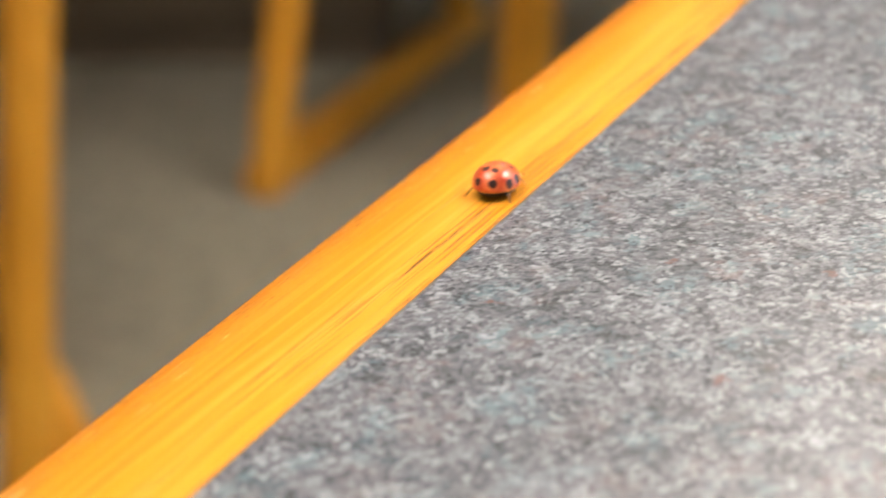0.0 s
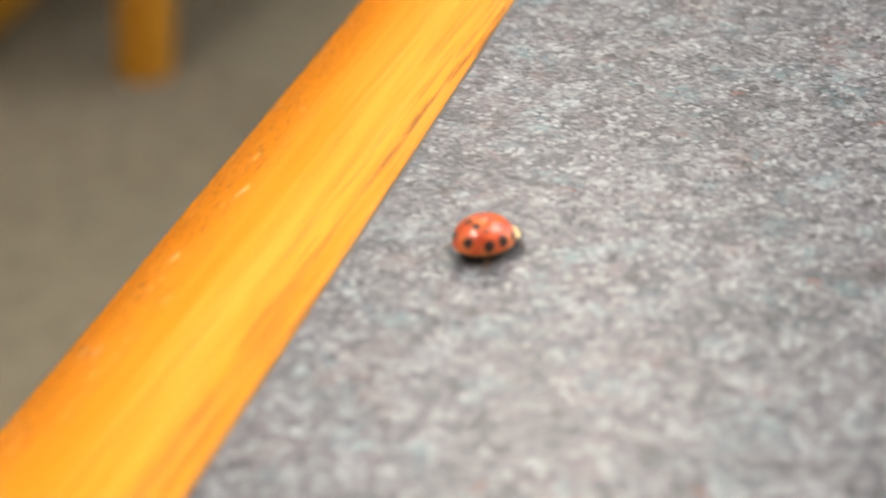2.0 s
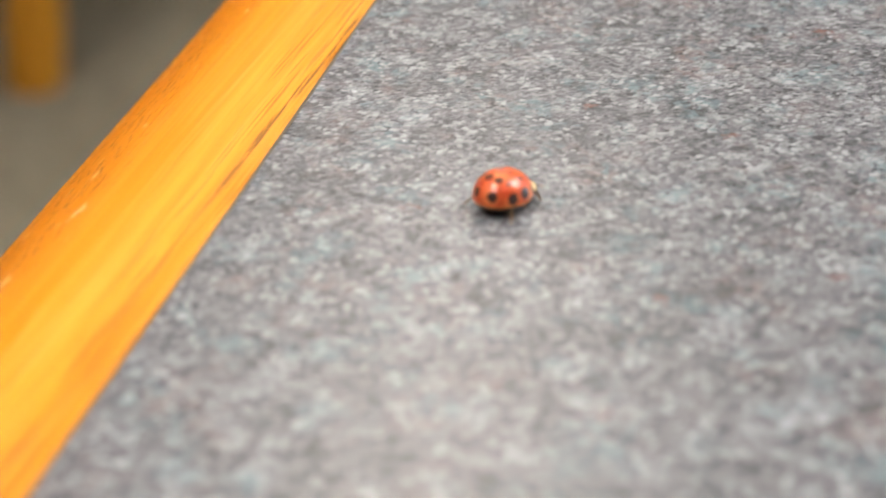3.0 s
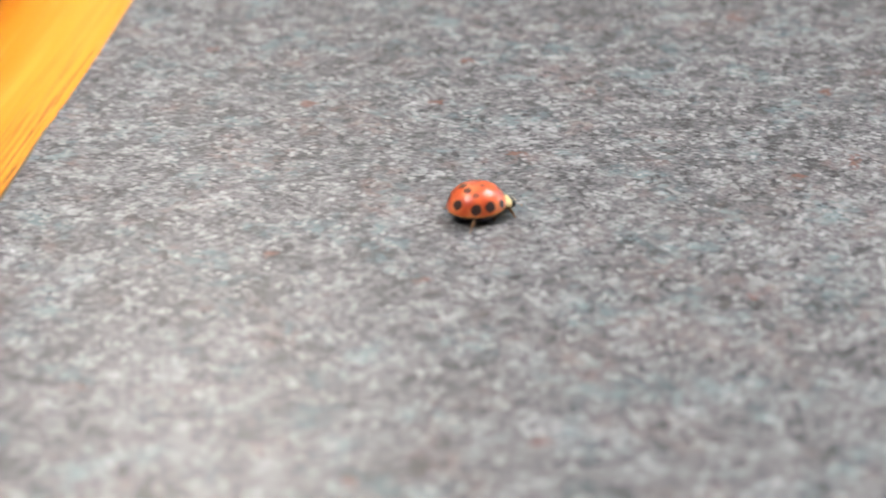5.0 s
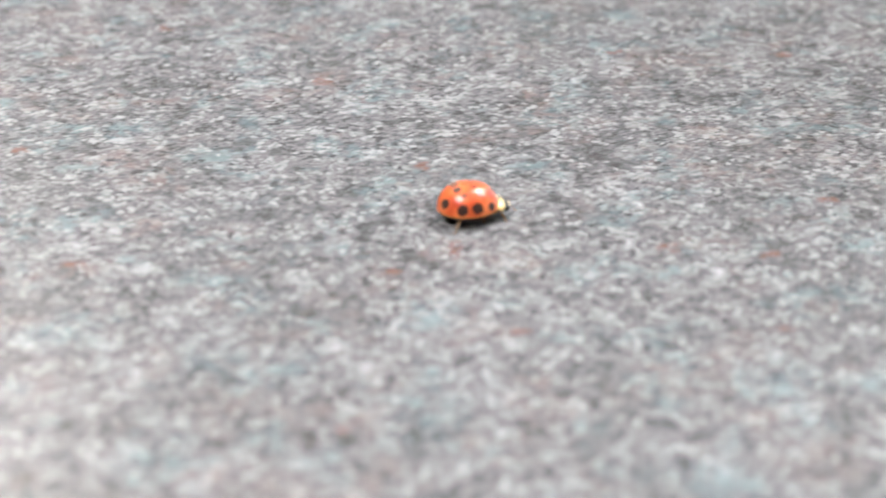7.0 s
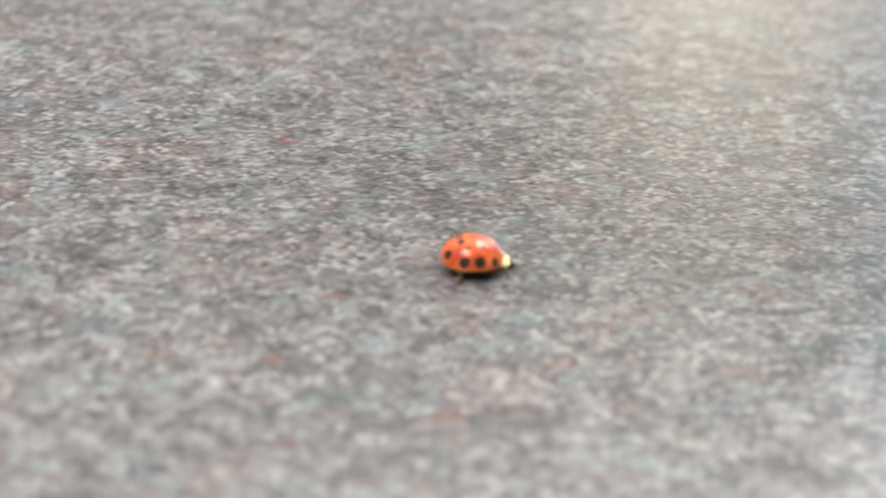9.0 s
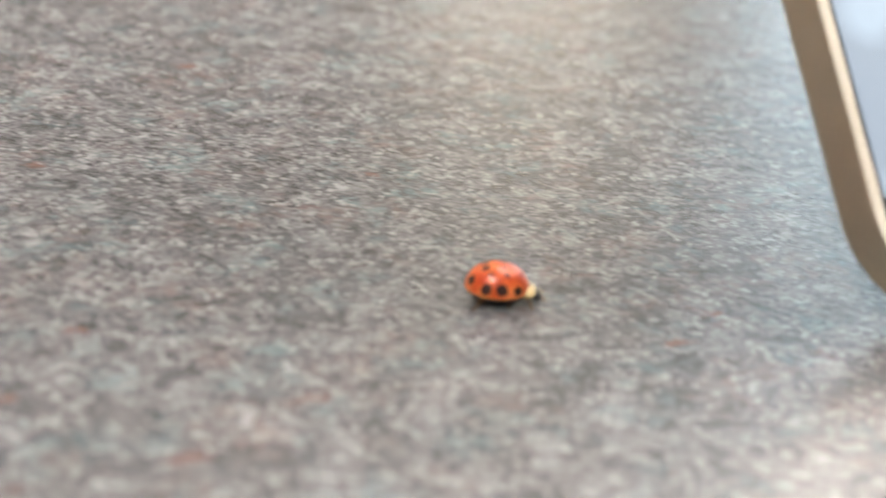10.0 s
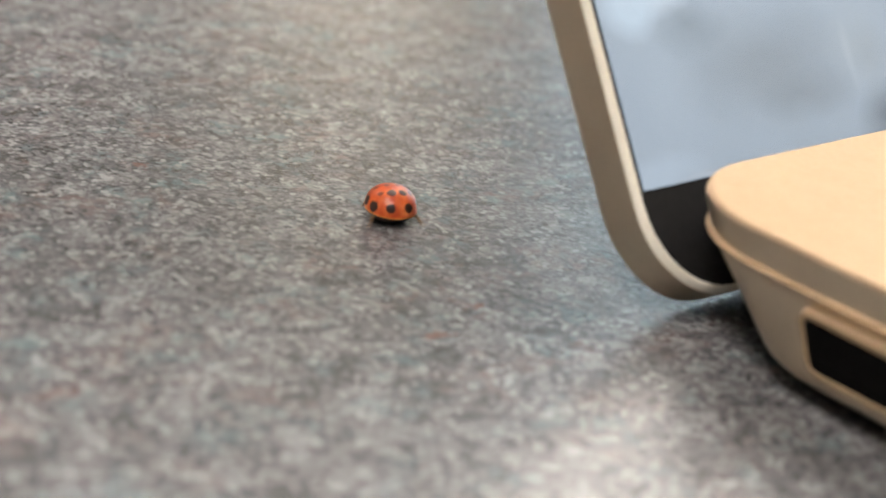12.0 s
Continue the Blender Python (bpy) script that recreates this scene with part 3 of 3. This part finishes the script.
# ---- the laptop ----
def build_laptop():
    """In its own space x goes along the back edge, y towards the hinge, z up from the table; the back left corner of the base is the origin."""
    ang = 13.2
    c, s = math.cos(radians(ang)), math.sin(radians(ang))
    nx, uy = 0.2371, -0.0046
    place = pose(nx * c + uy * s, nx * s - uy * c, TABLE, 0, 0, ang)
    laptop = thing("laptop", place, "open champagne gold metal laptop with its screen lit", "laptop")
    W, D = 0.300, 0.208
    top, ridge, bottom = 0.0170, 0.0128, 0.0021
    r = 0.0135

    def outline(inset, back, z, rad):
        return [(inset + x, -D + inset + y, z) for x, y in rounded(W - 2 * inset, D - inset - back, rad, 10)]
    body = loft([outline(0.0036, 0.0165, bottom, 0.009), outline(0.0020, 0.0140, bottom + 0.0004, 0.010), outline(0.0013, 0.0128, bottom + 0.0012, 0.010), outline(0.00126, 0.0121, bottom + 0.0016, 0.0102), outline(0.00064, 0.0026, ridge - 0.0014, r), outline(0.0006, 0.0021, ridge - 0.0010, r),
                 outline(0.0002, 0.0012, ridge - 0.0004, r + 0.001), outline(0.0001, 0.0010, ridge - 0.0001, r + 0.001), outline(0.0002, 0.0010, ridge + 0.0001, r + 0.001), outline(0.0004, 0.0010, ridge + 0.00028, r + 0.001), outline(0.0004, 0.0009, ridge + 0.0006, r + 0.001), outline(0.0002, 0.0002, top - 0.0009, r), outline(0.0002, 0.0002, top - 0.0006, r), outline(0.0010, 0.0010, top - 0.0007, r)])
    base = part("base", body, M["metal"], laptop, "champagne gold metal base")
    deck = loft([outline(0.0002, 0.0002, top - 0.0006, r), outline(0.00022, 0.00022, top - 0.0005, r), outline(0.0004, 0.0004, top - 0.00015, r), outline(0.0008, 0.0008, top, r)])
    part("deck", deck, M["deck"], laptop, "champagne gold deck, its lit look put into the colour")
    # the ridge takes the brightened copy, which paints its highlight
    trim = loft([outline(0.0003, 0.0014, ridge - 0.0005, r + 0.001), outline(-0.00010, 0.0008, ridge - 0.0002, r + 0.001), outline(-0.00020, 0.0007, ridge, r + 0.001), outline(-0.00010, 0.0007, ridge + 0.00015, r + 0.001), outline(0.0005, 0.0011, ridge + 0.00042, r + 0.001)], caps=False)
    part("edge_trim", trim, M["deck"], base, "thin ridge round the base, its highlight put into the colour")
    # the socket in the side: a raised rim round a black plate that paints the hollow's shade
    def socket_ring(grow, x, z0=0.0078):
        out = []
        for a, b in rounded(0.021 + 2 * grow, 0.0056 + 2 * grow, 0.0009 + grow, 5):
            y, z = -0.0226 - a + grow, z0 - 0.0029 + b - grow
            y -= 0.32 * (z0 + 0.0027 - z)
            lean = (ridge - z) / (ridge - bottom) * 0.0014
            out.append((x + lean, y, z))
        return out
    part("socket", loft([socket_ring(0.0, -0.00045), socket_ring(0.0, -0.0001), ], caps=True), M["socket_shade"], base, "black plate for the shaded socket in the side of the base")
    rim = loft([socket_ring(0.0, -0.0002), socket_ring(0.0, -0.0006), socket_ring(0.0002, -0.0007), socket_ring(0.0006, -0.0006), socket_ring(0.0009, 0.0004)], caps=False)
    part("socket_rim", rim, M["deck"], base, "polished metal rim")
    part("keyboard_well", box(0.022, W - 0.022, -0.118, -0.018, top - 0.0004, top + 0.00012), M["black"], laptop)
    key = None
    for row in range(5):
        for col in range(13):
            bm_args = (0.0, 0.0165, 0.0, 0.0165, 0.0, 0.0011)
            if key is None:
                key = part("key", box(*bm_args, 0.0004, 1), M["key"], laptop)
                k = key
            else:
                k = new("key", key.data)
                k.parent = laptop
            k.location = (0.0255 + col * 0.0192, -0.0385 - row * 0.0192, top + 0.0001)
    part("trackpad", box(0.098, 0.202, -0.194, -0.126, top - 0.0002, top + 0.00015, 0.0001, 1), M["metal"], laptop, "smooth metal trackpad")
    for x, y in ((0.02, -0.028), (W - 0.02, -0.028), (0.02, -D + 0.02), (W - 0.02, -D + 0.02)):
        part("rubber_foot", tube([(x, y, 0.0), (x, y, 0.0006), (x, y, 0.0034)], [0.0045, 0.005, 0.005], 16), M["rubber"], laptop)
    part("hinge", tube([(0.016, -0.0005, 0.0088), (0.018, -0.0005, 0.0088), (W - 0.018, -0.0005, 0.0088), (W - 0.016, -0.0005, 0.0088)], [0.0028, 0.0032, 0.0032, 0.0028], 16), M["black"], laptop, "black hinge bar")
    return laptop, W


def build_lid(laptop, W):
    """In the lid's space x goes along the hinge, y up the lid, z out of the screen."""
    lean = 33.0
    L, t, r = 0.207, 0.0060, 0.0115
    m = pose(-0.0007, -0.0005, 0.0003, 90 - lean, 0, 0)

    def ring(inset, z, rad):
        return [(inset + x, inset + y, z) for x, y in rounded(W + 0.0014 - 2 * inset, L - 2 * inset, rad, 10)]
    shell = loft([ring(0.0016, -0.0005, r), ring(0.0005, -0.0002, r), ring(0.0, 0.0006, r), ring(0.0, 0.0009, r), ring(0.0, t - 0.0010, r), ring(0.0, t - 0.0008, r), ring(0.00003, t - 0.0006, r), ring(0.0005, t - 0.0006, r), ring(0.0008, t - 0.0008, r)])
    lid = part("lid", shell, M["metal"], laptop, "champagne gold metal lid with rounded corners")
    lid.matrix_basis = m
    cut = loft([ring(0.00003, t - 0.0006, r), ring(0.0003, t - 0.00022, r - 0.0002), ring(0.0007, t + 0.00008, r - 0.0005), ring(0.0009, t + 0.00008, r - 0.0006), ring(0.0010, t - 0.0006, r - 0.0006)], caps=False)
    part("chamfer", cut, M["bright"], lid, "cut metal edge, its highlight put into the colour")
    part("bezel", loft([ring(0.0009, t - 0.0006, r - 0.0006), ring(0.0009, t - 0.0002, r - 0.0006)]), M["black"], lid, "black glass border")
    glass = box(0.0017, W - 0.0003, 0.0132, L - 0.0022, t - 0.0002, t + 0.0000)
    part("screen", glass, M["screen"], lid, "lit pale blue screen with reflections painted in", False)


# ---- the ladybird ----
def build_ladybird():
    bug = thing("ladybird", pose(0, 0, TABLE), "orange-red ladybird with black spots and a cream pronotum", "insect")
    for side, word in ((1, "left"), (-1, "right")):
        rings = []
        n, k = 26, 16
        for i in range(n + 1):
            f = i / n
            ring = []
            for j in range(k + 1):
                a = math.pi / 2 - (math.pi / 2 + TUCK) * f  # from the top to the rim
                ph = math.pi * j / k               # from front to back
                rad = math.cos(a) ** 0.88
                x = -0.55 + 3.2 * rad * math.cos(ph)
                y = max(2.88 * rad * math.sin(ph), 0.004)
                z = RIM + DOME * math.sin(a)
                front = max(x - 2.0, 0)
                z -= 0.25 * front * (z - RIM)
                groove = 0.05 * math.exp(-(y / 0.05) ** 2)
                ring.append((x * MM, side * y * MM, (z - groove) * MM))
            rings.append(ring)
        bm = loft(rings, closed=False)
        bmesh.ops.remove_doubles(bm, verts=bm.verts[:], dist=2e-6)
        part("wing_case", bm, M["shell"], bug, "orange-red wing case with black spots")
    # underside
    bm = bmesh.new()
    bmesh.ops.create_uvsphere(bm, u_segments=24, v_segments=12, radius=1)
    for v in bm.verts:
        v.co = ((-0.52 + 2.95 * v.co.x) * MM, 2.66 * v.co.y * MM, (RIM - 0.12 + (-1.14 * (1 - math.hypot(v.co.x, v.co.y) ** 6) if v.co.z < 0 else 0.5 * v.co.z)) * MM)
    part("abdomen", bm, M["bugblack"], bug, "black underside")

    def blob(cx, cy, cz, a, b, c, u=20, w=12):
        bm = bmesh.new()
        bmesh.ops.create_uvsphere(bm, u_segments=u, v_segments=w, radius=1)
        for v in bm.verts:
            v.co = ((cx + a * v.co.x) * MM, (cy + b * v.co.y) * MM, (cz + c * v.co.z) * MM)
        return bm
    shield = part("pronotum", blob(2.44, 0, 1.28, 0.90, 1.66, 0.66, 32, 16), M["cream"], bug, "cream white pronotum with black marks")
    part("black_mark", blob(2.42, 0, 1.42, 0.76, 0.72, 0.58), M["bugblack"], shield)
    for y in (-0.62, 0.62):
        part("black_mark", blob(2.72, y, 1.38, 0.50, 0.34, 0.44), M["bugblack"], shield)
    head = part("head", blob(3.34, 0, 0.94, 0.62, 0.98, 0.54), M["bugblack"], bug, "small black head")
    for side in (1, -1):
        part("eye", blob(3.44, 0.82 * side, 1.06, 0.20, 0.18, 0.20, 12, 8), M["bugblack"], head)
        part("cheek", blob(3.62, 0.36 * side, 1.14, 0.24, 0.20, 0.22), M["cream"], head)
        pts = [(3.70, 0.46, 0.88), (3.90, 0.74, 0.98), (4.06, 0.98, 0.90), (4.22, 1.10, 0.80), (4.30, 1.14, 0.74)]
        part("antenna", tube([(x * MM, y * side * MM, z * MM) for x, y, z in pts], [0.05 * MM, 0.045 * MM, 0.05 * MM, 0.09 * MM, 0.06 * MM], 8), M["leg"], head)
    legs = []
    for n, (hx, hy, fx, fy) in enumerate(((1.85, 1.15, 2.95, 1.95), (0.55, 1.25, 0.65, 1.85), (-0.75, 1.3, -2.75, 3.05))):
        for side in (1, -1):
            kx, ky = (hx * 0.45 + fx * 0.55), (hy * 0.42 + fy * 0.58)
            pts = [(0, 0, 0.92), ((kx - hx) * 0.6, (ky - hy) * 0.6, 1.12), (kx - hx, ky - hy, 1.14), ((fx * 0.7 + kx * 0.3 - hx), (fy * 0.7 + ky * 0.3 - hy), 0.48),
                   (fx - hx, fy - hy, 0.07), ((fx - hx) * 1.12, (fy - hy) * 1.14, 0.06)]
            bm = tube([(x * MM, y * side * MM, z * MM) for x, y, z in pts], [0.22 * MM, 0.21 * MM, 0.15 * MM, 0.11 * MM, 0.075 * MM, 0.05 * MM], 8)
            leg = part("leg", bm, M["leg"], bug, "thin amber brown jointed leg")
            leg.location = (hx * MM, hy * side * MM, 0)
            legs.append((leg, hx, hy * side, side, (n + (side > 0)) % 2))
    return bug, legs


build_room()
build_window()
build_ceiling_lights()
build_glare_panel()
build_table()
build_sled_chair(pose(-1.028, 1.448, 0, 0, 0, 3), "oak sled-base stool pushed under a table on the carpet", 0.05, 0.0, 0.56, False)
build_sled_chair(pose(-0.870, 0.812, 0, 0, 0, 48), "oak sled-base chair on the carpet near the laminate table", 0.02, 0.05, -0.44)
build_second_table()
build_dark_block()
build_lid(*build_laptop())
ladybird, ladybird_legs = build_ladybird()

# seconds, place on the table in mm, heading in degrees from +x
BUG = [
    (0, -4.6, -35.8, 86), (0.1, -4.2, -35.4, 69), (0.2, -3.7, -34.9, 57), (0.25, -3.4, -34.7, 52), (0.3, -3.1, -34.4, 48), (0.4, -2.5, -33.8, 46), (0.5, -1.9, -33.2, 47), (0.6, -1.2, -31.6, 58),
    (0.75, -0.1, -29.2, 61), (1, 2.2, -24.5, 68), (1.5, 7.0, -14.8, 62), (2, 14.4, -5.9, 53), (2.5, 23.5, 2.7, 55), (2.7, 26.2, 6.2, 58), (3.5, 34.3, 23.8, 60), (4.3, 42.9, 41.2, 48),
    (4.5, 46.1, 44.9, 40), (5, 57.3, 50.9, 30), (5.5, 68.9, 57.6, 28), (6, 80.5, 66.0, 30), (6.5, 91.9, 73.7, 22), (7, 104.7, 76.1, 10), (7.2, 109.7, 77.0, 6), (8, 132.7, 80.0, 2),
    (8.8, 156.9, 80.3, -4), (9, 163.1, 80.1, -8), (9.5, 178.3, 77.9, -16), (10, 192.2, 74.0, -22), (10.5, 204.8, 70.2, -25), (10.6, 206.6, 70.3, -23), (10.7, 208.5, 70.4, -18), (10.75, 209.4, 70.4, -14),
    (10.8, 210.0, 71.0, -10), (10.9, 211.3, 72.0, 5), (11, 212.6, 73.1, 24), (11.1, 213.1, 74.4, 36), (11.25, 214.0, 76.3, 52), (11.4, 214.3, 78.3, 66), (11.5, 214.6, 79.6, 73), (11.75, 215.1, 85.1, 79),
    (12, 215.7, 90.5, 82),
]


def motions():
    walk(ladybird, [(t, pose(x / 1000, y / 1000, TABLE, 0, 0, a)) for t, x, y, a in BUG])
    for leg, hx, hy, side, phase in ladybird_legs:
        rows = []
        for i in range(241):
            t = i * 0.05
            a = 2 * math.pi * (4.5 * t + 0.5 * phase)
            swing, lift = 13 * math.sin(a) * -side, max(math.cos(a), 0.0) * 5 * side
            rows.append((t, pose(hx * MM, hy * MM, 0, lift, 0, swing)))
        walk(leg, rows)


motions()
